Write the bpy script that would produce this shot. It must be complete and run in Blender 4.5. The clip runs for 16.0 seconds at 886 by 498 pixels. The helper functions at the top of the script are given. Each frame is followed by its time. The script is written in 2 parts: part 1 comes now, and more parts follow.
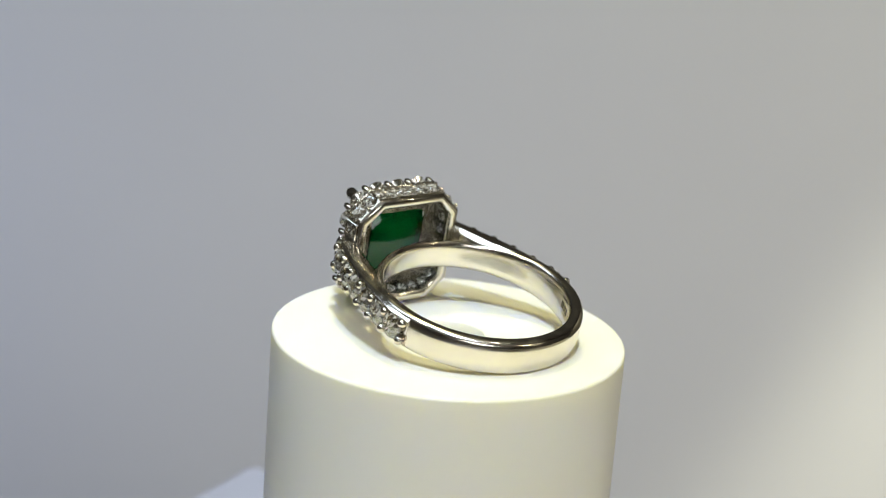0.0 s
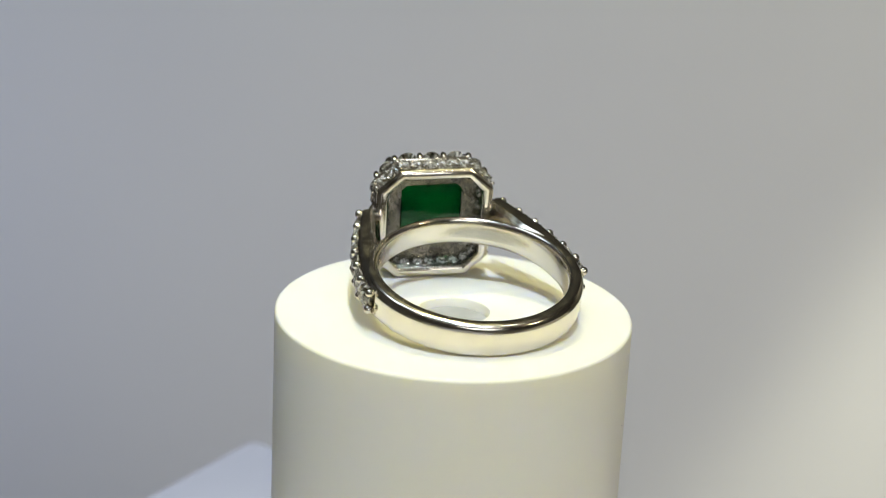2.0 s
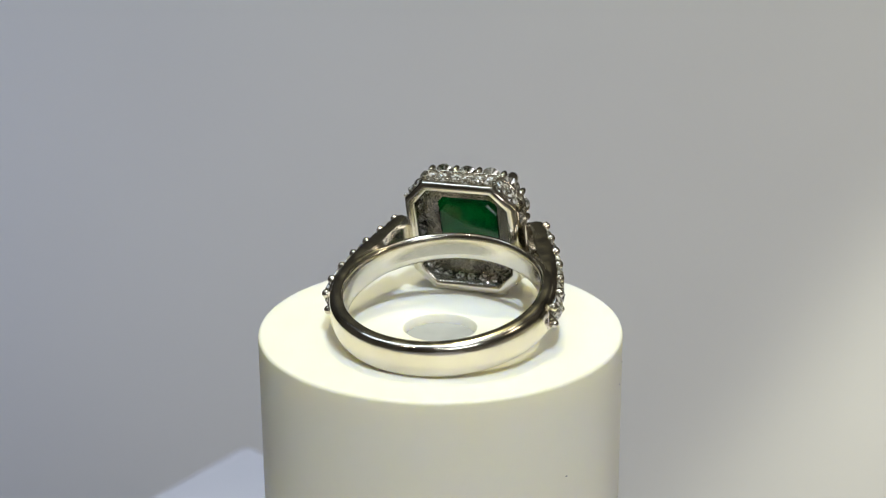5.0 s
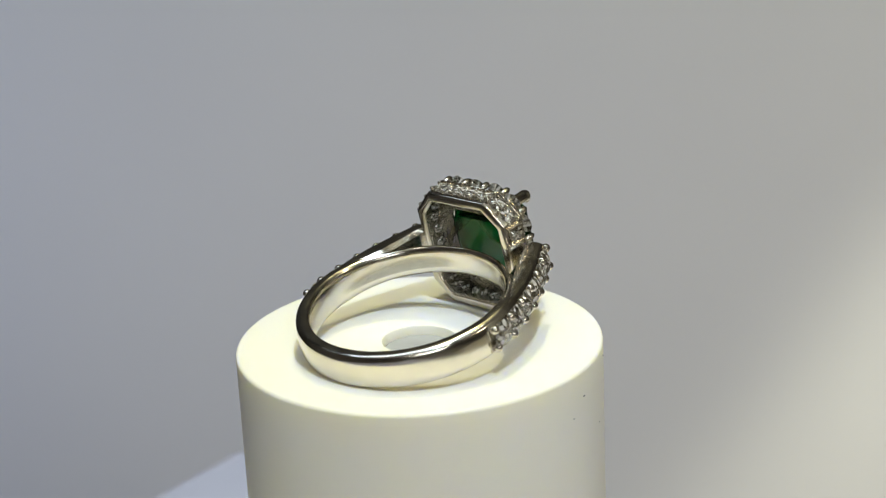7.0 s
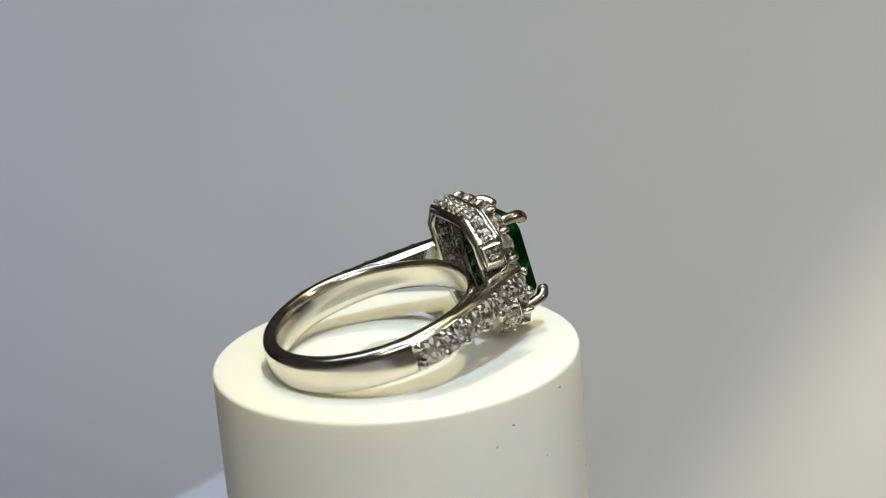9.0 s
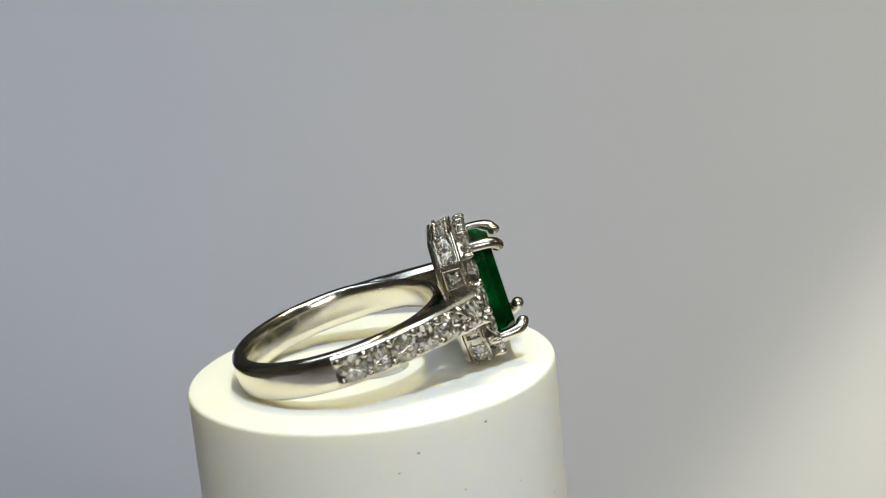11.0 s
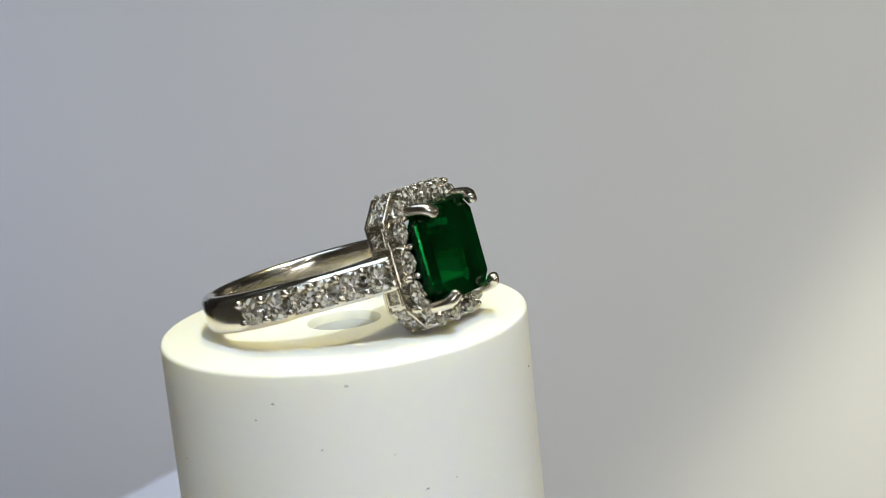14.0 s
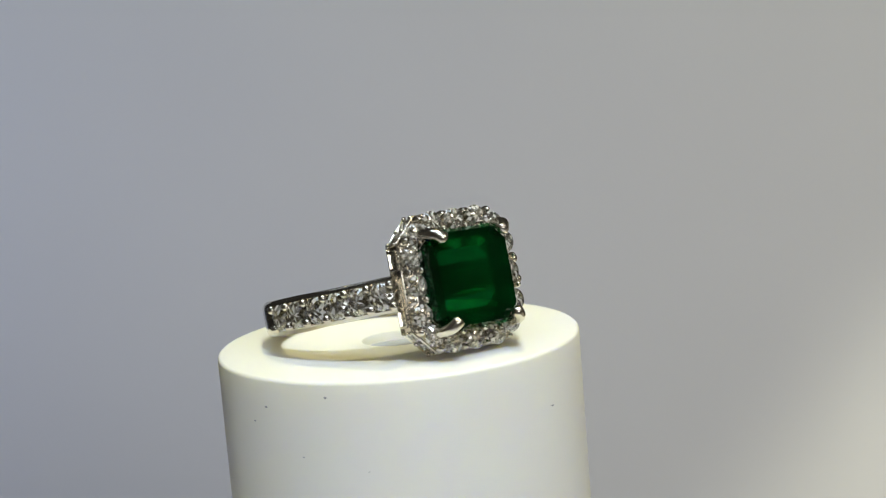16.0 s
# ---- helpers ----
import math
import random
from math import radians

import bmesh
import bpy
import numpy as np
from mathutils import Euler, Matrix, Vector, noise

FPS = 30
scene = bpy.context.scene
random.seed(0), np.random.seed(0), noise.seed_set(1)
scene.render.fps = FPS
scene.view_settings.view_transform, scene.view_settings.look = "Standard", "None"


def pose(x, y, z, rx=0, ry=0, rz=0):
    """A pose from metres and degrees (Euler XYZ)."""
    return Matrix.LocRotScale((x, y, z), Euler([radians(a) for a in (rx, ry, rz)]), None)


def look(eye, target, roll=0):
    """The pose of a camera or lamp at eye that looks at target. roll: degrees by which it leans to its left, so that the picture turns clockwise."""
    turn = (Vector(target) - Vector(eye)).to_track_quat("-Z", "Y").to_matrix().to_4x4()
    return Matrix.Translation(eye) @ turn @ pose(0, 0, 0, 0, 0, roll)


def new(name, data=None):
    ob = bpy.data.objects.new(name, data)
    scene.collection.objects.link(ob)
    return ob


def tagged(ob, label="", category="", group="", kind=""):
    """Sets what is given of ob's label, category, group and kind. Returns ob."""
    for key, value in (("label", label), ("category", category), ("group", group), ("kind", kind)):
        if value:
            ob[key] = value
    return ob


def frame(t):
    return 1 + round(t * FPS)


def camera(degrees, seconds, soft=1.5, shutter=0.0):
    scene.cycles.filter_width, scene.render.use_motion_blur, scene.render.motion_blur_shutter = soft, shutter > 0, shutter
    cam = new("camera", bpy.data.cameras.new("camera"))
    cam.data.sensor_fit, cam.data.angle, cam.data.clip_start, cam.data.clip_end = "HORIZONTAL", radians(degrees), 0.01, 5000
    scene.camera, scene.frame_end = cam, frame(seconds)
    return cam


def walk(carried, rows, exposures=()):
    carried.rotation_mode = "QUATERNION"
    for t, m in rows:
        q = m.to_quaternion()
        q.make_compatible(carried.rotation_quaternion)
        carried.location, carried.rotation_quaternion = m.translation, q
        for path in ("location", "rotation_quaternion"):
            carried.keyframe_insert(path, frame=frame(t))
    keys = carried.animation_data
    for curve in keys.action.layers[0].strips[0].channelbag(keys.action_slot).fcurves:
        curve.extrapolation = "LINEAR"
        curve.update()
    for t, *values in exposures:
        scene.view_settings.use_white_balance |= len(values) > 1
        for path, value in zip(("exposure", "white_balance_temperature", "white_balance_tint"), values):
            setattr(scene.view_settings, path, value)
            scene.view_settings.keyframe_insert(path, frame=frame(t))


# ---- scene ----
MM = 0.001

# ---- camera and its walk ----
FOV = 27.87
CAMERA_ROWS = [
    (0, pose(0.00500, -0.15345, 0.08000, 76.539, 0.371, 0.255)),
    (0.1, pose(0.00486, -0.15350, 0.07996, 76.075, 0.330, 0.194)),
    (0.3, pose(0.00463, -0.15357, 0.07988, 75.300, 0.263, 0.093)),
    (0.5, pose(0.00453, -0.15360, 0.07985, 74.990, 0.236, 0.053)),
    (0.8, pose(0.00391, -0.15374, 0.07965, 75.629, 0.195, -0.140)),
    (1, pose(0.00380, -0.15376, 0.07961, 75.742, 0.188, -0.173)),
    (1.5, pose(0.00404, -0.15391, 0.07916, 75.961, 0.137, -0.068)),
    (2, pose(0.00471, -0.15395, 0.07876, 76.094, 0.140, 0.219)),
    (2.5, pose(0.00492, -0.15407, 0.07859, 76.115, 0.061, 0.302)),
    (3, pose(0.00479, -0.15420, 0.07831, 76.260, -0.059, 0.241)),
    (3.5, pose(0.00457, -0.15413, 0.07839, 76.230, -0.123, 0.130)),
    (4, pose(0.00455, -0.15385, 0.07883, 76.138, -0.128, 0.143)),
    (6.5, pose(0.00455, -0.15360, 0.07947, 76.286, -0.099, -0.061)),
    (7, pose(0.00482, -0.15355, 0.08004, 76.109, -0.121, -0.029)),
    (7.5, pose(0.00456, -0.15375, 0.08004, 76.256, -0.234, -0.131)),
    (8, pose(0.00448, -0.15398, 0.08011, 76.347, -0.308, -0.165)),
    (8.5, pose(0.00488, -0.15405, 0.08011, 76.332, -0.157, -0.115)),
    (9, pose(0.00513, -0.15419, 0.07971, 76.571, 0.075, -0.084)),
    (11.5, pose(0.00500, -0.15429, 0.07940, 77.227, 0.040, -0.246)),
    (12, pose(0.00505, -0.15405, 0.07959, 77.179, 0.039, -0.290)),
    (12.5, pose(0.00571, -0.15365, 0.07982, 75.847, 0.128, -0.082)),
    (13, pose(0.00526, -0.15340, 0.07951, 75.631, 0.087, -0.205)),
    (13.5, pose(0.00499, -0.15322, 0.07949, 75.526, 0.029, -0.224)),
    (14, pose(0.00474, -0.15321, 0.07937, 75.711, -0.049, -0.213)),
    (14.5, pose(0.00465, -0.15319, 0.07933, 75.785, -0.129, -0.186)),
    (15, pose(0.00459, -0.15353, 0.07901, 76.152, -0.216, -0.176)),
    (15.5, pose(0.00465, -0.15390, 0.07891, 76.478, -0.356, -0.334)),
    (15.6, pose(0.00462, -0.15392, 0.07890, 76.489, -0.344, -0.278)),
    (15.7, pose(0.00439, -0.15404, 0.07884, 76.571, -0.250, 0.132)),
    (15.8, pose(0.00383, -0.15431, 0.07870, 76.769, -0.025, 1.118)),
    (15.9, pose(0.00360, -0.15443, 0.07864, 76.851, 0.068, 1.528)),
    (16, pose(0.00360, -0.15443, 0.07864, 76.851, 0.068, 1.528)),
]
TURN_ROWS = [(t / 2, 57.56 + 11.133 * t / 2) for t in range(33)]   # the turntable's steady turn, in degrees
PED_TOP = Vector((0.00074, 0.00491, 0.03500))
PED_AXIS = Vector((0.09778, 0.03217, 0.99469))
cam = camera(FOV, 16.0, soft=0.9)
cam.data.dof.use_dof = True
cam.data.dof.focus_distance = 0.154
cam.data.dof.aperture_fstop = 34.0
walk(cam, CAMERA_ROWS, exposures=((0, 0.17), (1, 0.04), (2, 0.08), (4, 0.07), (6.5, 0.04), (9, 0.0), (11.5, 0.15), (13.5, 0.2), (14.5, 0.14), (15.5, 0.02), (16, 0.03)))

# ---- world and lights ----
world = bpy.data.worlds.new("shop")
scene.world = world
world.use_nodes = True
world.node_tree.nodes["Background"].inputs[0].default_value = (0.75, 0.85, 1.0, 1)
world.node_tree.nodes["Background"].inputs[1].default_value = 0.35


def lamp(name, kind, m, power, colour, **more):
    data = bpy.data.lights.new(name, kind)
    data.energy, data.color = power, colour
    if kind == "SPOT":
        data.spot_size, data.spot_blend, data.shadow_soft_size = radians(more["cone"]), more["blend"], more["soft"]
    else:
        data.shape, data.size = more["shape"], more["size"]
        data.size_y = more.get("size_y", more["size"])
    ob = new(name, data)
    ob.matrix_world = m
    return ob


# showcase spotlight over the viewer's head, aimed at the ring
lamp("key_downlight", "SPOT", look((0.072, -0.36, 0.755), (0, 0.0, 0.035)), 17.5, (0.73, 0.87, 1.0), cone=7.8, blend=0.4, soft=0.008)
# warm lamp above the pedestal
lamp("warm_downlight", "SPOT", look((0.02, 0.09, 0.70), (0, 0.0, 0.035)), 7.4, (1.0, 0.92, 0.46), cone=7, blend=0.6, soft=0.02)
# wall washer whose scallop falls on the backdrop
lamp("wall_washer", "SPOT", look((0.626, 0.30, 0.64), (0.626, 0.30, -0.3)), 60.0, (1.0, 0.98, 0.76), cone=72.4, blend=0.18, soft=0.02)
# cool daylight of the shop front behind the viewer
lamp("shop_front_light", "AREA", look((0.30, -1.45, 0.45), (0.0, 0.45, 0.0)), 4.0, (0.96, 0.98, 1.0), shape="RECTANGLE", size=0.8, size_y=0.3)
# unseen blue fill spot added at the left to cool the backdrop from its side
lamp("cool_backdrop_fill", "SPOT", look((-0.55, 0.10, 0.02), (-0.12, 0.45, -0.09)), 2.3, (0.22, 0.40, 1.0), cone=50, blend=1.0, soft=0.03)
# unseen fill spots added at both sides to even out the backdrop's brightness
lamp("backdrop_fill", "SPOT", look((-0.50, 0.06, 0.12), (-0.02, 0.45, -0.05)), 0.6, (0.64, 0.78, 1.0), cone=56, blend=1.0, soft=0.05)
lamp("backdrop_fill", "SPOT", look((0.52, 0.06, 0.08), (0.05, 0.45, -0.07)), 2.4, (0.98, 1.0, 0.91), cone=56, blend=1.0, soft=0.05)
# unseen cool area light added overhead as fill for the backdrop
lamp("overhead_fill", "AREA", look((-0.30, -0.10, 0.90), (-0.15, 0.40, 0.0)), 2.7, (0.70, 0.84, 1.0), shape="RECTANGLE", size=0.9, size_y=0.25)
# unseen warm fill added from the side to brighten the backdrop's right
lamp("warm_side_fill", "AREA", look((0.75, -0.35, 0.45), (0.25, 0.45, 0.0)), 0.8, (1.0, 0.86, 0.60), shape="DISK", size=0.10)
# small unseen warm fill lights added under the ceiling
for place_of in ((0.45, -0.15, 0.96), (0.25, -0.7, 0.96), (-0.45, -0.45, 0.96), (-0.2, -1.1, 0.96), (0.6, -1.1, 0.96)):
    lamp("warm_ceiling_fill", "AREA", look(place_of, (place_of[0] + 0.001, place_of[1] + 0.05, 0)), 0.7, (1.0, 0.88, 0.66), shape="DISK", size=0.05)


# ---- materials ----
def material(name):
    mat = bpy.data.materials.new(name)
    mat.use_nodes = True
    nt = mat.node_tree
    return mat, nt, nt.nodes["Principled BSDF"]


def noise_node(nt, scale, detail=3.0, rough=0.5):
    n = nt.nodes.new("ShaderNodeTexNoise")
    n.inputs["Scale"].default_value, n.inputs["Detail"].default_value, n.inputs["Roughness"].default_value = scale, detail, rough
    co = nt.nodes.new("ShaderNodeTexCoord")
    nt.links.new(co.outputs["Object"], n.inputs["Vector"])
    return n


def ramp_node(nt, source, stops):
    r = nt.nodes.new("ShaderNodeValToRGB")
    for i, (pos, col) in enumerate(stops):
        e = r.color_ramp.elements[i] if i < 2 else r.color_ramp.elements.new(pos)
        e.position, e.color = pos, (*col, 1)
    nt.links.new(source, r.inputs[0])
    return r


def bump_node(nt, bsdf, source, strength, distance):
    b = nt.nodes.new("ShaderNodeBump")
    b.inputs["Strength"].default_value, b.inputs["Distance"].default_value = strength, distance
    nt.links.new(source, b.inputs["Height"])
    nt.links.new(b.outputs[0], bsdf.inputs["Normal"])


def plain(name, low, high, scale, rough, bump=0.0, dist=0.0005, **more):
    mat, nt, bsdf = material(name)
    n = noise_node(nt, scale)
    r = ramp_node(nt, n.outputs[0], [(0.3, low), (0.7, high)])
    nt.links.new(r.outputs[0], bsdf.inputs["Base Color"])
    bsdf.inputs["Roughness"].default_value = rough
    for key, value in more.items():
        bsdf.inputs[key.replace("_", " ")].default_value = value
    if bump:
        bump_node(nt, bsdf, noise_node(nt, scale * 9).outputs[0], bump, dist)
    return mat


WALL = plain("matt_white_backdrop", (0.74, 0.74, 0.74), (0.80, 0.80, 0.79), 4, 0.9, 0.1)
SHOP = plain("shop_wall_paint", (0.15, 0.137, 0.118), (0.20, 0.184, 0.16), 3, 0.8)
# brown of the unseen north wall, kept dark so the emerald reflects less
DIM_WALL = plain("dim_reflection_brown", (0.028, 0.024, 0.02), (0.045, 0.04, 0.033), 12, 0.9)
PLINTH = plain("white_plinth_laminate", (0.52, 0.51, 0.57), (0.60, 0.59, 0.65), 30, 0.5)


def pedestal_material():
    """Cream translucent acrylic, faintly cloudy and yellower towards one side."""
    mat, nt, bsdf = material("cream_acrylic")
    place_in = nt.nodes.new("ShaderNodeTexCoord")
    across = nt.nodes.new("ShaderNodeSeparateXYZ")
    nt.links.new(place_in.outputs["Object"], across.inputs[0])
    wob = nt.nodes.new("ShaderNodeMath")
    wob.operation = "MULTIPLY_ADD"
    wob.inputs[1].default_value = 0.014
    nt.links.new(noise_node(nt, 55, 4).outputs[0], wob.inputs[0])
    nt.links.new(across.outputs["X"], wob.inputs[2])
    span = nt.nodes.new("ShaderNodeMapRange")
    span.inputs["From Min"].default_value, span.inputs["From Max"].default_value = -0.010, 0.026
    nt.links.new(wob.outputs[0], span.inputs["Value"])
    r = ramp_node(nt, span.outputs[0], [(0.0, (0.87, 0.86, 0.82)), (1.0, (0.83, 0.785, 0.63))])
    nt.links.new(r.outputs[0], bsdf.inputs["Base Color"])
    gloss = nt.nodes.new("ShaderNodeMapRange")
    gloss.inputs["To Min"].default_value, gloss.inputs["To Max"].default_value = 0.38, 0.55
    nt.links.new(noise_node(nt, 140, 4).outputs[0], gloss.inputs["Value"])
    nt.links.new(gloss.outputs[0], bsdf.inputs["Roughness"])
    bsdf.inputs["Specular IOR Level"].default_value = 0.3
    bsdf.inputs["Subsurface Weight"].default_value = 0.4
    bsdf.inputs["Subsurface Scale"].default_value = 0.002
    bsdf.inputs["Subsurface Radius"].default_value = (1.0, 0.95, 0.45)
    bump_node(nt, bsdf, noise_node(nt, 700, 3).outputs[0], 0.08, 0.0001)
    return mat


PED = pedestal_material()
PLUG = plain("pale_grey_plastic", (0.32, 0.32, 0.31), (0.40, 0.40, 0.385), 300, 0.5)
STAMP = plain("dark_stamped_metal", (0.10, 0.09, 0.07), (0.18, 0.16, 0.13), 900, 0.4, Metallic=1.0)
SPECK = plain("grey_dirt", (0.20, 0.20, 0.21), (0.34, 0.34, 0.36), 900, 0.8)


def gold_material():
    """Polished white gold with faint wear in its gloss."""
    mat, nt, bsdf = material("polished_white_gold")
    r = ramp_node(nt, noise_node(nt, 260).outputs[0], [(0.3, (0.67, 0.625, 0.54)), (0.7, (0.77, 0.725, 0.64))])
    nt.links.new(r.outputs[0], bsdf.inputs["Base Color"])
    worn = nt.nodes.new("ShaderNodeMapRange")
    worn.inputs["From Min"].default_value, worn.inputs["From Max"].default_value = 0.35, 0.7
    worn.inputs["To Min"].default_value, worn.inputs["To Max"].default_value = 0.13, 0.25
    nt.links.new(noise_node(nt, 900, 5, 0.65).outputs[0], worn.inputs["Value"])
    nt.links.new(worn.outputs[0], bsdf.inputs["Roughness"])
    bsdf.inputs["Metallic"].default_value = 1.0
    bump_node(nt, bsdf, noise_node(nt, 1400, 4).outputs[0], 0.06, 0.00006)
    return mat


GOLD = gold_material()
# rough cast metal; the dark tones put the shade inside the head into its colour
CAST_SHADED = plain("shaded_cast_white_gold", (0.11, 0.10, 0.085), (0.56, 0.52, 0.45), 420, 0.2, 1.0, 0.00025, Metallic=1.0)


def gem(name, colour, ior, rough):
    mat, nt, bsdf = material(name)
    bsdf.inputs["Base Color"].default_value = (*colour, 1)
    bsdf.inputs["Transmission Weight"].default_value = 1
    bsdf.inputs["IOR"].default_value = ior
    bsdf.inputs["Roughness"].default_value = rough
    return mat


def diamond_material():
    """Clear stone whose facets differ in how much light they pass and how much they throw back."""
    mat, nt, bsdf = material("diamond")
    geo = nt.nodes.new("ShaderNodeNewGeometry")
    info = nt.nodes.new("ShaderNodeObjectInfo")
    add = nt.nodes.new("ShaderNodeMath")
    nt.links.new(geo.outputs["Random Per Island"], add.inputs[0])
    nt.links.new(info.outputs["Random"], add.inputs[1])
    frac = nt.nodes.new("ShaderNodeMath")
    frac.operation = "FRACT"
    nt.links.new(add.outputs[0], frac.inputs[0])
    share = ramp_node(nt, frac.outputs[0], [(0.0, (1, 1, 1)), (0.45, (0.80, 0.80, 0.80)), (0.78, (0.5, 0.5, 0.5))])
    share.color_ramp.interpolation = "CONSTANT"
    nt.links.new(share.outputs[0], bsdf.inputs["Transmission Weight"])
    bsdf.inputs["Base Color"].default_value = (0.92, 0.885, 0.81, 1)
    bsdf.inputs["IOR"].default_value = 2.3
    bsdf.inputs["Roughness"].default_value = 0.02
    return mat


def emerald_material():
    mat = gem("emerald", (0, 0, 0), 1.42, 0.03)
    nt, bsdf = mat.node_tree, mat.node_tree.nodes["Principled BSDF"]
    r = ramp_node(nt, noise_node(nt, 420, 4).outputs[0], [(0.3, (0.0004, 0.04, 0.008)), (0.7, (0.0009, 0.14, 0.024))])
    nt.links.new(r.outputs[0], bsdf.inputs["Base Color"])
    bsdf.inputs["Transmission Weight"].default_value = 0.88
    bsdf.inputs["Specular IOR Level"].default_value = 0.15
    return mat


DIAMOND = diamond_material()
EMERALD = emerald_material()


# ---- mesh helpers ----
def mesh_object(name, bm, mat, smooth=False):
    bmesh.ops.recalc_face_normals(bm, faces=bm.faces[:])
    me = bpy.data.meshes.new(name)
    bm.to_mesh(me)
    bm.free()
    me.materials.append(mat)
    for p in me.polygons:
        p.use_smooth = smooth
    return new(name, me)


def part(name, bm, mat, parent, label="", smooth=False):
    ob = mesh_object(name, bm, mat, smooth)
    ob.parent = parent
    return tagged(ob, label)


def loft(rings, closed=True, caps=False, loop=False):
    """Joins rings of points, given in millimetres, with quads."""
    bm = bmesh.new()
    rows = [[bm.verts.new(Vector(p) * MM) for p in ring] for ring in rings]
    pairs = list(zip(rows, rows[1:])) + ([(rows[-1], rows[0])] if loop else [])
    for a, b in pairs:
        n = len(a)
        for i in range(n if closed else n - 1):
            j = (i + 1) % n
            bm.faces.new((a[i], a[j], b[j], b[i]))
    if caps:
        bm.faces.new(rows[0])
        bm.faces.new(rows[-1])
    return bm


def sharp_by_angle(ob, degrees):
    """Smooth shading that keeps the edges sharper than the angle."""
    bm = bmesh.new()
    bm.from_mesh(ob.data)
    for e in bm.edges:
        e.smooth = len(e.link_faces) == 2 and e.calc_face_angle(0) < radians(degrees)
    for f in bm.faces:
        f.smooth = True
    bm.to_mesh(ob.data)
    bm.free()


def tube(points, radii, sides=12):
    """A round rod through the points, with a rounded far end."""
    pts = [Vector(p) for p in points]
    rings = []
    for i, p in enumerate(pts):
        d = (pts[min(i + 1, len(pts) - 1)] - pts[max(i - 1, 0)]).normalized()
        side = d.cross(Vector((0.3, 0.2, 1))).normalized()
        other = d.cross(side)
        rings.append([p + radii[i] * (math.cos(a) * side + math.sin(a) * other) for a in [2 * math.pi * k / sides for k in range(sides)]])
    return loft(rings, caps=True)


def octagon(hx, hz, c, y):
    return [(hx, y, hz - c), (hx - c, y, hz), (c - hx, y, hz), (-hx, y, hz - c), (-hx, y, c - hz), (c - hx, y, -hz), (hx - c, y, -hz), (hx, y, c - hz)]


def brilliant_bm():
    """A round brilliant of girdle radius 1 with its table towards +z."""
    bm = bmesh.new()
    at = lambda r, a, z: bm.verts.new((r * math.cos(a) * MM, r * math.sin(a) * MM, z * MM))
    n = 12
    q = math.pi / n
    t = [at(0.56, 2 * k * q, 0.32) for k in range(n)]
    m = [at(0.80, (2 * k + 1) * q, 0.19) for k in range(n)]
    g = [at(1.0, k * q, 0.02) for k in range(2 * n)]
    h = [at(1.0, k * q, -0.04) for k in range(2 * n)]
    p = [at(0.42, (2 * k + 1) * q, -0.50) for k in range(n)]
    tip = at(0, 0, -0.84)
    mid = [at(0.30, (2 * k + 1) * q, 0.345) for k in range(n)]
    top = at(0, 0, 0.325)
    for k in range(n):
        o = (k + 1) % n
        bm.faces.new((t[k], t[o], mid[k]))
        bm.faces.new((t[k], mid[k], top, mid[k - 1]))
        bm.faces.new((t[k], m[k], t[o]))
        bm.faces.new((t[k], m[k - 1], g[2 * k], m[k]))
        bm.faces.new((m[k], g[2 * k], g[2 * k + 1]))
        bm.faces.new((m[k], g[2 * k + 1], g[(2 * k + 2) % (2 * n)]))
        bm.faces.new((h[2 * k], h[2 * k + 1], p[k]))
        bm.faces.new((h[2 * k + 1], h[(2 * k + 2) % (2 * n)], p[k]))
        bm.faces.new((h[2 * k], p[k], tip, p[k - 1]))
    for k in range(2 * n):
        bm.faces.new((g[k], g[(k + 1) % (2 * n)], h[(k + 1) % (2 * n)], h[k]))
    bmesh.ops.recalc_face_normals(bm, faces=bm.faces[:])
    bmesh.ops.split_edges(bm, edges=bm.edges[:])
    return bm


def shared_mesh(name, bm, mat, smooth):
    me = bpy.data.meshes.new(name)
    bm.to_mesh(me)
    bm.free()
    me.materials.append(mat)
    for p in me.polygons:
        p.use_smooth = smooth
    return me


STONE_MESH = shared_mesh("diamond", brilliant_bm(), DIAMOND, False)
_bead = bmesh.new()
bmesh.ops.create_icosphere(_bead, subdivisions=2, radius=MM)
BEAD_MESH = shared_mesh("bead", _bead, GOLD, True)


def place(name, me, parent, at, axis, size, spin=0.0, tall=1.0):
    """One stone or bead at a place in millimetres, with its axis along the given way."""
    ob = new(name, me)
    ob.parent = parent
    turn = Vector(axis).to_track_quat("Z", "Y") @ Euler((0, 0, spin)).to_quaternion()
    ob.matrix_basis = Matrix.LocRotScale(Vector(at) * MM, turn, Vector((size, size, size * tall)))
    return ob


# ---- structure ----
def slab(name, lo, hi, mat, label, category):
    bm = bmesh.new()
    bmesh.ops.create_cube(bm, size=1)
    for v in bm.verts:
        v.co = Vector([lo[i] + (v.co[i] + 0.5) * (hi[i] - lo[i]) for i in range(3)])
    return tagged(mesh_object(name, bm, mat), label, category, kind="structure")


slab("backdrop", (-0.26, 0.45, -0.32), (0.24, 0.48, 0.05), WALL, "plain matt white backdrop panel behind the ring", "backdrop")
slab("wall_north", (-1.2, 0.484, -0.32), (1.7, 0.51, 1.0), DIM_WALL, "unseen dark brown wall behind the white backdrop, added to dim reflections", "wall")
slab("wall_west", (-1.23, -1.5, -0.35), (-1.2, 0.51, 1.03), SHOP, "plain brown shop side wall", "wall")
slab("floor", (-1.2, -1.5, -0.35), (1.7, 0.51, -0.32), SHOP, "plain brown showcase floor below the white plinth", "floor")
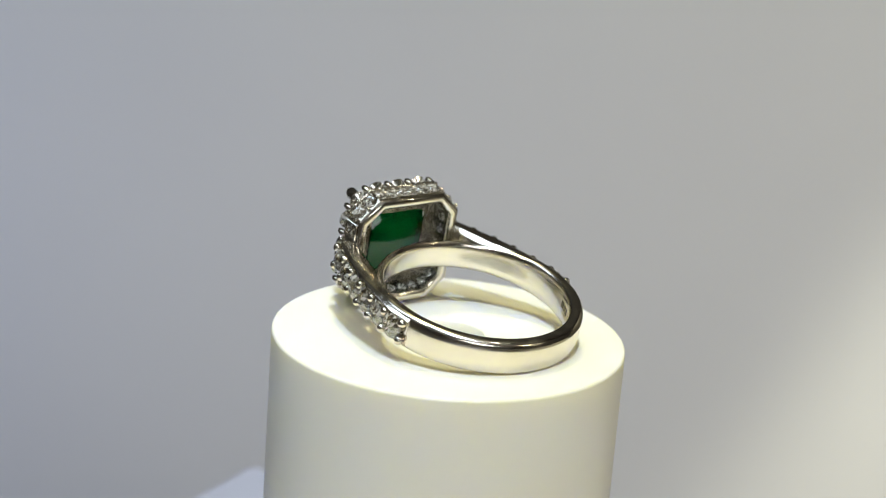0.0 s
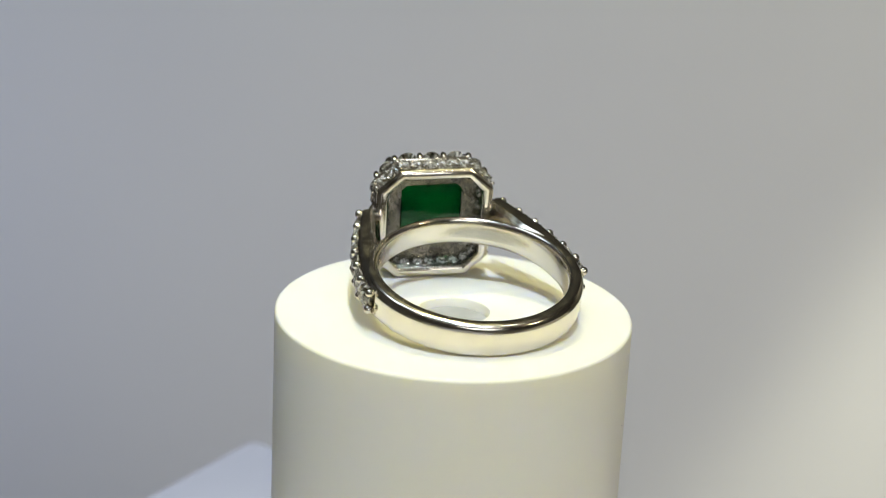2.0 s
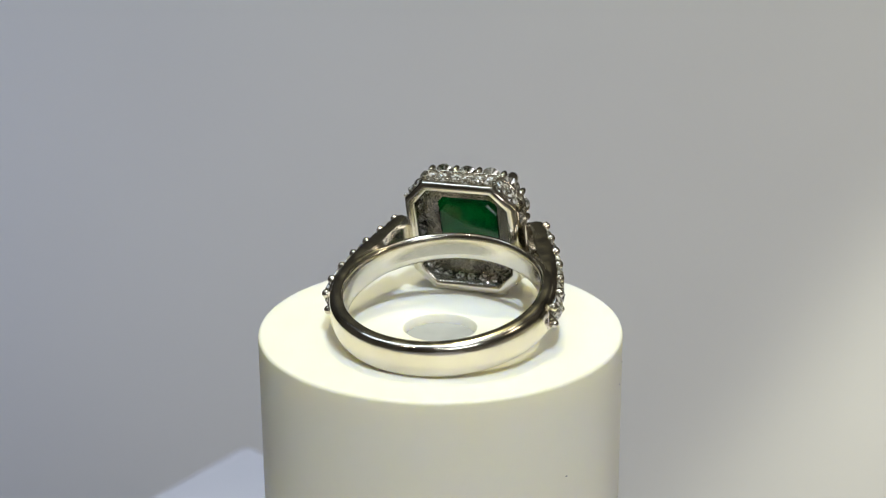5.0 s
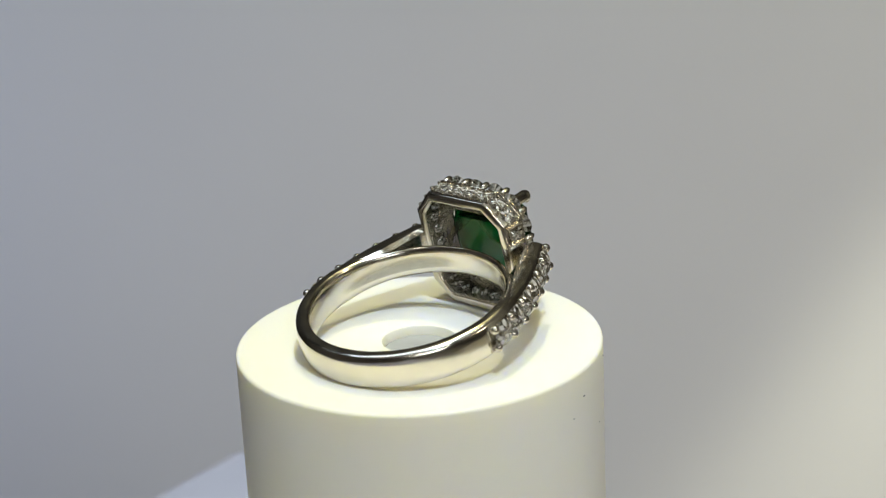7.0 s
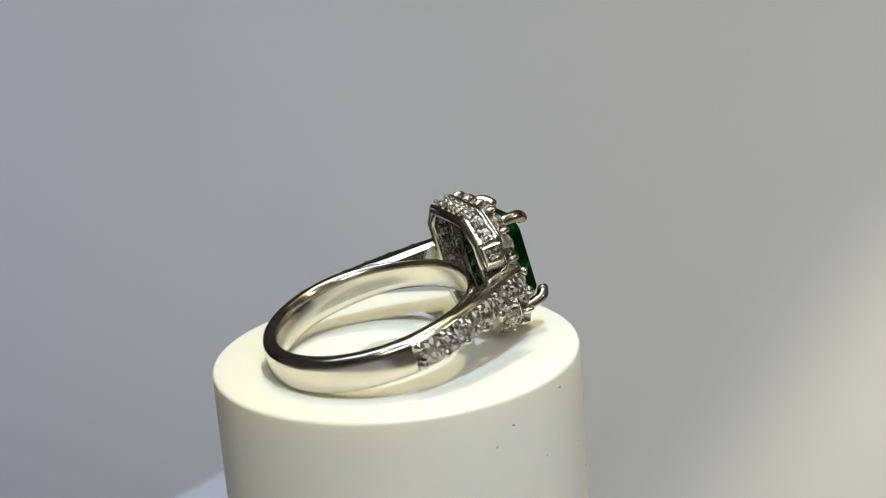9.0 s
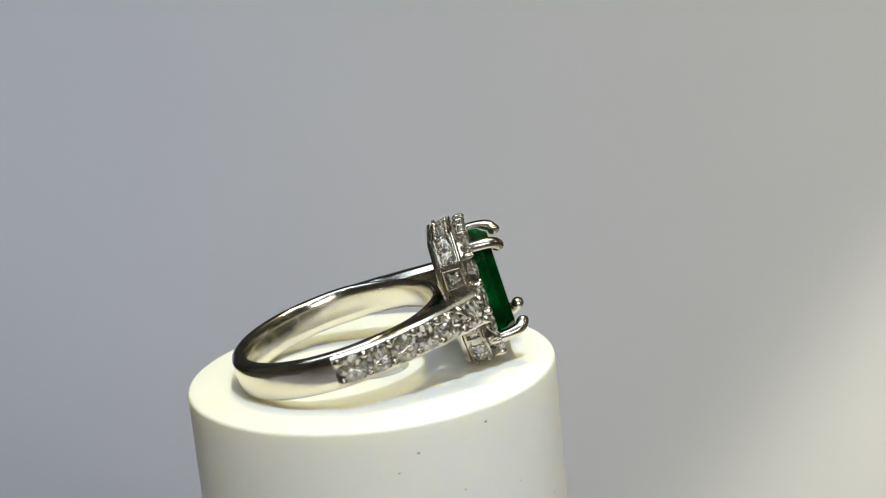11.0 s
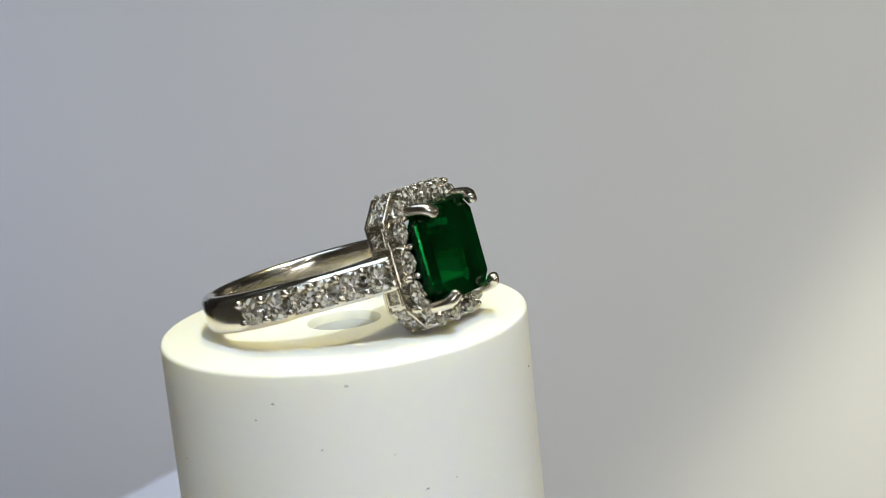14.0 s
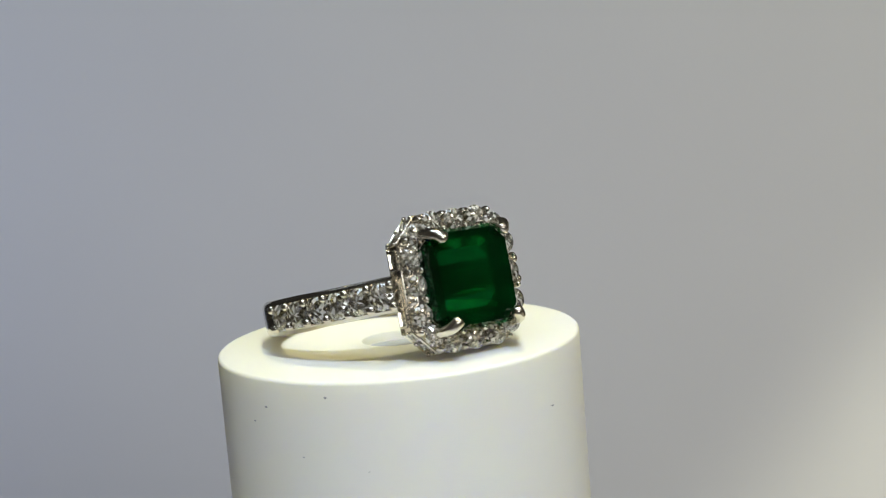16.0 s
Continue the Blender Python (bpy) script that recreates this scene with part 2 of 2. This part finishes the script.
slab("ceiling", (-1.2, -1.5, 1.0), (1.7, 0.51, 1.03), SHOP, "plain brown shop ceiling above the display", "ceiling")
slab("wall_east", (1.7, -1.5, -0.35), (1.73, 0.51, 1.03), SHOP, "plain brown shop side wall", "wall")
slab("wall_south", (-1.2, -1.53, -0.35), (1.73, -1.5, 1.03), SHOP, "plain brown shop wall behind the viewer", "wall")


def plinth():
    c, s = math.cos(radians(62.5)), math.sin(radians(62.5))
    back = Vector((-0.021, 0.064, 0))
    a, b = Vector((-c, -s, 0)) * 0.12, Vector((0.70, -0.71, 0)) * 0.11
    bm = bmesh.new()
    low = [bm.verts.new(p + Vector((0, 0, -0.32))) for p in (back, back + a, back + a + b, back + b)]
    top = [bm.verts.new(p) for p in (back, back + a, back + a + b, back + b)]
    bm.faces.new(low)
    bm.faces.new(top)
    for i in range(4):
        j = (i + 1) % 4
        bm.faces.new((low[i], low[j], top[j], top[i]))
    bmesh.ops.bevel(bm, geom=bm.edges[:], offset=0.0015, segments=3, affect="EDGES", profile=0.5)
    return tagged(mesh_object("plinth", bm, PLINTH), "square white plinth with a pale lavender sheen carrying the round pedestal", "plinth")


plinth()


# ---- pedestal ----
PED_BASE = PED_TOP - PED_AXIS * (PED_TOP.z / PED_AXIS.z)


def pedestal():
    turn = PED_AXIS.to_track_quat("Z", "Y")
    top = (PED_TOP - PED_BASE) / MM
    prof = [(0.0, -2.2), (3.2, -2.2), (3.2, -0.25), (3.27, -0.08), (3.45, 0.0), (9, 0.0), (15.68, 0.0), (15.82, -0.03), (15.93, -0.11), (15.98, -0.22), (16.0, -0.36), (16.0, -12)]
    bm = bmesh.new()
    n, rows = 128, []
    for r, h in prof[1:]:
        rows.append([bm.verts.new((top + turn @ Vector((r * math.cos(k * 2 * math.pi / n), r * math.sin(k * 2 * math.pi / n), h))) * MM) for k in range(n)])
    foot = []
    for v in rows[-1]:
        foot.append(bm.verts.new(v.co - PED_AXIS * (v.co.z / PED_AXIS.z)))
    rows.append(foot)
    for a, b in zip(rows, rows[1:]):
        for i in range(n):
            j = (i + 1) % n
            bm.faces.new((a[i], a[j], b[j], b[i]))
    bm.faces.new(rows[0])
    bm.faces.new(rows[-1])
    ob = mesh_object("pedestal", bm, PED)
    sharp_by_angle(ob, 40)
    tagged(ob, "round cream acrylic display pedestal with a hole in its top", "pedestal")
    plug = bmesh.new()
    bmesh.ops.create_cone(plug, cap_ends=True, segments=48, radius1=3.15 * MM, radius2=3.15 * MM, depth=1.3 * MM)
    bmesh.ops.bevel(plug, geom=[e for e in plug.edges if len(e.link_faces) == 2 and e.calc_face_angle(0) > 1], offset=0.08 * MM, segments=2, affect="EDGES")
    plug.transform(Matrix.Translation((PED_TOP - PED_BASE) - PED_AXIS * 1.55 * MM) @ turn.to_matrix().to_4x4())
    part("plug", plug, PLUG, ob, "pale grey plug sunk in the hole")
    rng = random.Random(3)
    for angle, height, size in ((126.5, -1.3, 0.17), (104.5, -2.45, 0.15), (98.4, -3.86, 0.12), (64.0, -8.6, 0.10), (146.8, -10.9, 0.13), (117.5, -6.4, 0.10), (156.5, -10.6, 0.08), (-159.6, -4.8, 0.14), (138, -7.5, 0.07)):
        size *= 0.75
        dot = bmesh.new()
        bmesh.ops.create_icosphere(dot, subdivisions=2, radius=MM)
        a = radians(angle)
        e1 = Vector((1, 0, -PED_AXIS.x / PED_AXIS.z)).normalized()
        e2 = PED_AXIS.cross(e1)
        out = e1 * math.cos(a) + e2 * math.sin(a)
        m = Matrix.Translation((PED_TOP - PED_BASE) + (out * 16.0 + PED_AXIS * height) * MM) @ out.to_track_quat("Z", "Y").to_matrix().to_4x4() @ Matrix.Diagonal((size * rng.uniform(1, 1.8), size * 0.7, 0.05, 1))
        dot.transform(m)
        part("speck", dot, SPECK, ob, "small dark grey speck of dirt", True)
    return ob


# ---- the ring ----
def smooth_path(pts, n):
    """A soft curve through a few points (Catmull-Rom), n steps a span."""
    p = [Vector(q) for q in pts]
    p = [2 * p[0] - p[1], *p, 2 * p[-1] - p[-2]]
    out = []
    for i in range(1, len(p) - 2):
        for k in range(n):
            t = k / n
            out.append(0.5 * (2 * p[i] + (p[i + 1] - p[i - 1]) * t + (2 * p[i - 1] - 5 * p[i] + 4 * p[i + 1] - p[i + 2]) * t * t + (3 * p[i] - p[i - 1] - 3 * p[i + 1] + p[i + 2]) * t ** 3))
    return out + [p[-2]]


INNER = 8.4


def band_bm():
    rings, n = [], 120
    for k in range(n):
        a = 2 * math.pi * k / n
        up = math.cos(a)                      # 1 under the head, -1 at the bottom
        f = min(max((up - 0.2) / 0.5, 0), 1)
        out, hw = 9.75 - 0.55 * f, 1.6 - 0.25 * f
        sect = []
        for r, z in ((INNER + 0.22, -hw + 0.05), (INNER + 0.06, -hw + 0.3), (INNER, -hw * 0.45), (INNER, hw * 0.45), (INNER + 0.06, hw - 0.3), (INNER + 0.22, hw - 0.05), (INNER + 0.42, hw),
                     (out - 0.55, hw), (out - 0.32, hw - 0.07), (out - 0.13, hw - 0.25), (out - 0.03, hw - 0.5), (out, hw * 0.4),
                     (out, -hw * 0.4), (out - 0.03, -hw + 0.5), (out - 0.13, -hw + 0.25), (out - 0.32, -hw + 0.07), (out - 0.55, -hw), (INNER + 0.42, -hw)):
            sect.append((r * math.sin(a), r * math.cos(a), z))
        rings.append(sect)
    return loft(rings, loop=True)


SHOULDER = [(9.72, -1.9), (9.85, 1.0), (8.85, 6.0), (6.85, 11.35)]


def shoulder_bm(side):
    path = smooth_path([(x, y, 0) for x, y in SHOULDER], 8)
    rings, n = [], len(path)
    for i, p in enumerate(path):
        d = (path[min(i + 1, n - 1)] - path[max(i - 1, 0)]).normalized()
        out = Vector((d.y, -d.x, 0))
        s = i / (n - 1)
        deep = min(max(p.length - INNER - 0.35, 0.5), 2.3 - 0.7 * max(s - 0.6, 0) / 0.4)
        q = p - out * deep
        hw = 1.30 + 0.10 * s
        c = 0.2
        up = Vector((0, 0, 1))
        half = [p - out * 0.12 + up * (hw - 0.45), p + up * (hw - c), p - out * c + up * hw, p * 0.6 + q * 0.4 + up * (hw + 0.13), p * 0.25 + q * 0.75 + up * (hw + 0.08), q + up * (hw - 0.25)]
        sect = half + [Vector((v.x, v.y, -v.z)) for v in reversed(half)]
        rings.append([(side * v.x, v.y, v.z) for v in sect])
    return loft(rings, caps=True)


HY = 0.58                                # the head stands this much farther out
HX, HZ, HC = 5.78, 6.12, 2.25            # the halo's outer outline: half width, half height, cut corner


def outline(d, y):
    return [(x, v, z + 0.05) for x, v, z in octagon(HX - d, HZ - d, HC - 0.586 * d, y + HY)]


def halo_bm():
    lip = [(0.93 + 0.48 * math.cos(a), 9.36 + 0.44 * math.sin(a)) for a in [radians(-10 - 170 * k / 8) for k in range(9)]]
    rail = [(0.38 + 0.11 * math.cos(a), 11.2 + 0.11 * math.sin(a)) for a in [radians(250 - 220 * k / 7) for k in range(8)]]
    prof = lip + [(0.62, 9.5), (0.46, 11.06)] + rail + [(0.62, 11.3), (0.86, 11.42), (0.92, 11.72), (1.0, 11.88), (1.12, 11.94), (2.0, 12.0), (2.12, 11.88), (2.3, 11.4)]
    return loft([outline(d, y) for d, y in prof])


def gallery_bm():
    return loft([outline(d, y) for d, y in [(2.3, 11.4), (2.90, 11.1), (2.92, 10.94), (1.74, 10.78)]])


def inner_wall_bm():
    return loft([outline(d, y) for d, y in [(1.74, 10.78), (1.62, 10.6), (1.50, 9.7), (1.40, 9.28)]])


def bezel_bm(hy, hz):
    """A square frame about a stone: z along the stone's axis."""
    rings = []
    for grow, h in ((0.0, -0.35), (0.0, 0.16), (-0.06, 0.22), (-0.20, 0.22), (-0.28, 0.02), (-0.28, -0.35)):
        rings.append([(sx * (hy + grow), sy * (hz + grow), h) for sx, sy in ((1, 1), (-1, 1), (-1, -1), (1, -1))])
    return loft(rings, loop=True)


def emerald_bm():
    steps = [(2.74, 2.58, 0.86, 10.85), (3.1, 3.35, 1.0, 11.5), (3.88, 4.27, 1.28, 12.45), (3.88, 4.27, 1.28, 12.62), (3.82, 4.2, 1.25, 13.3), (3.52, 3.9, 1.13, 14.0)]
    return loft([[(x, v + HY, z + 0.05) for x, v, z in octagon(*s)] for s in steps], caps=True)


def prong_bm(sx, sz):
    path = smooth_path([(3.66, 11.6, 4.1), (3.66, 12.9, 4.1), (3.48, 14.05, 3.95), (3.12, 14.54, 3.6), (2.7, 14.58, 3.2)], 5)
    pts = [(sx * p.x, p.y + HY, sz * p.z + 0.05) for p in path]
    n = len(pts)
    radii = [0.52 if i < n - 5 else 0.56 for i in range(n)]
    for k, f in ((1, 0.15), (2, 0.6), (3, 0.85)):
        radii[n - k] = 0.56 * f
    return tube(pts, radii)


def walk_outline(d, y):
    return [Vector(p) for p in outline(d, y)]


# the head sits slightly turned on its band
HEAD_POSE = pose(-0.27 * MM, 9.9 * MM, 0.06 * MM, 0.15, -2.0, -8.0) @ pose(0, -9.9 * MM, 0)


def ring():
    rng = random.Random(5)
    base = new("ring")
    tagged(base, "white gold emerald ring with diamond halo lying on the pedestal", "ring")
    band = part("band", band_bm(), GOLD, base, "smooth polished white gold band", True)
    sharp_by_angle(band, 50)
    for k, wide in enumerate((0.5, 0.34, 0.42)):
        bar = bmesh.new()
        bmesh.ops.create_cube(bar, size=1)
        for v in bar.verts:
            a = radians(117 + 4.6 * k) + v.co.x * wide / INNER
            r = INNER - 0.012 + v.co.y * 0.05
            v.co = Vector((r * math.sin(a), r * math.cos(a), 0.25 + v.co.z * 0.62)) * MM
        part("hallmark", bar, STAMP, band, "small dark stamped mark")
    for side in (1, -1):
        sh = part("shoulder", shoulder_bm(side), GOLD, base, "white gold shoulder set with a row of diamonds", True)
        sharp_by_angle(sh, 28)
        path = smooth_path([(x, y, 0) for x, y in SHOULDER], 40)
        run = [0.0]
        for a, b in zip(path, path[1:]):
            run.append(run[-1] + (b - a).length)

        def along(s):
            i = min(max(next((k for k, r in enumerate(run) if r >= s), len(run) - 1), 1), len(run) - 1)
            d = (path[i] - path[i - 1]).normalized()
            return path[i - 1] + d * (s - run[i - 1]), Vector((d.y, -d.x, 0))

        step = (run[-1] - 0.5) / 6
        for k in range(6):
            p, out = along(0.5 + step * (k + 0.5))
            p = p + out * 0.16
            place("diamond", STONE_MESH, sh, (side * p.x, p.y, 0), (side * out.x, out.y, 0), 1.15, rng.random())
        for k in range(7):
            p, out = along(0.45 + step * k)
            hw = 0.84 + 0.06 * k / 6
            for z in (hw, -hw):
                q = p + out * 0.2
                place("bead", BEAD_MESH, sh, (side * q.x, q.y, z), (side * out.x, out.y, 0), 0.41)
    halo = part("halo_setting", halo_bm(), GOLD, base, "octagonal white gold halo setting with pave diamonds", False)
    sharp_by_angle(halo, 32)
    halo.matrix_basis = HEAD_POSE
    part("gallery", gallery_bm(), CAST_SHADED, base, "rough cast inside of the head behind the emerald, recess shade in its colour", False).matrix_basis = HEAD_POSE
    part("inner_wall", inner_wall_bm(), CAST_SHADED, base, "inner wall of the head behind the stones, recess shade in its colour", False).matrix_basis = HEAD_POSE
    # stones of the face and of the outer side
    for edge in range(8):
        for d, y, what in ((1.1, 12.14, "face"), (0.42, 10.32, "side")):
            pts = walk_outline(d, y)
            a, b = pts[edge], pts[(edge + 1) % 8]
            flat = edge % 2 == 0                     # corner cuts are the even edges
            length = (b - a).length
            way = (b - a).normalized()
            outward = Vector((a.x + b.x, 0, a.z + b.z)).normalized() if flat else (Vector((0, 0, math.copysign(1, a.z))) if abs(way.z) < 0.1 else Vector((math.copysign(1, a.x), 0, 0)))
            if what == "face":
                shares = [0.5] if flat else [1 / 6 - 0.03, 0.5, 5 / 6 + 0.03]
                for f in shares:
                    place("diamond", STONE_MESH, halo, a + (b - a) * f, (0, 1, 0), 0.96, rng.random())
                for f in ([0.0, 1.0] if flat else [0.32, 0.68]):
                    p = a + (b - a) * f
                    place("bead", BEAD_MESH, halo, p - outward * 0.66 + Vector((0, 0.05, 0)), (0, 1, 0), 0.31)
                    place("prong", BEAD_MESH, halo, p + outward * 0.58 + Vector((0, -0.18, 0)), (0, 1, 0), 0.31, 0.0, 1.9)
            else:
                if flat:
                    shares = [0.26, 0.74]
                elif abs(way.x) > 0.5:
                    shares = [(k + 0.5) / 6 for k in range(6)]
                else:
                    shares = [0.5 - 2.42 / length, 0.5 + 2.42 / length]
                axis = (outward + Vector((0, -0.18, 0))).normalized()
                for f in shares:
                    place("diamond", STONE_MESH, halo, a + (b - a) * f - axis * 0.06, axis, 0.60 if abs(way.x) > 0.9 else 0.69, rng.random())
                if not (abs(way.z) > 0.9):
                    gaps = [(f + g) / 2 for f, g in zip(shares, shares[1:])]
                    for f in [0.0] + gaps + [1.0]:
                        for dy in (-0.52, 0.52):
                            place("bead", BEAD_MESH, halo, a + (b - a) * f + axis * 0.06 + Vector((0, dy, 0)), axis, 0.2)
    for edge in range(8):
        pts = walk_outline(1.50, 10.05)
        a, b = pts[edge], pts[(edge + 1) % 8]
        inward = -Vector((a.x + b.x, 0, a.z + b.z)).normalized()
        if edge % 2 and abs(a.z - b.z) < 0.1:
            inward = Vector((0, 0, -math.copysign(1, a.z)))
        elif edge % 2:
            inward = Vector((-math.copysign(1, a.x), 0, 0))
        count = 2 if edge % 2 == 0 else 5
        for k in range(count):
            p = a + (b - a) * ((k + 0.5) / count)
            place("diamond", STONE_MESH, halo, p + inward * 0.05, inward + Vector((0, -0.3, 0)), 0.45, rng.random())
    for sx in (1, -1):
        for sz in (1, -1):
            frame_ob = part("bezel", bezel_bm(0.80, 0.84), GOLD, halo, "square white gold frame", False)
            axis = Vector((sx, -0.15, 0)).normalized()
            frame_ob.matrix_basis = Matrix.LocRotScale(Vector((sx * (HX - 0.42), 10.30 + HY, sz * 2.42 + 0.05)) * MM, axis.to_track_quat("Z", "Y"), None)
    part("emerald", emerald_bm(), EMERALD, base, "deep green step-cut emerald with cut corners").matrix_basis = HEAD_POSE
    for sx in (1, -1):
        for sz in (1, -1):
            part("prong", prong_bm(sx, sz), GOLD, base, "", True).matrix_basis = HEAD_POSE
    return base


THE_PEDESTAL = pedestal()
THE_RING = ring()
RING_POSE = (pose(0, 0, 0, 0, 0, -1.3) @ pose(0.00431, 0.00663, 0.03805, 0, 0, 99.71) @ pose(0, 0, 0, 16.82, 0, 0)
             @ pose(0, -0.008, 0, 0, 0, 1.4) @ pose(0, 0.019, 0, 1.4, 0, 0) @ pose(0.00005, -0.0096, 0))


# ---- what moves: pedestal and ring turn together on the vertical axis ----
def motions():
    walk(THE_PEDESTAL, [(t, pose(0, 0, 0, 0, 0, -a) @ Matrix.Translation(PED_BASE)) for t, a in TURN_ROWS])
    walk(THE_RING, [(t, pose(0, 0, 0, 0, 0, -a) @ RING_POSE) for t, a in TURN_ROWS])


motions()
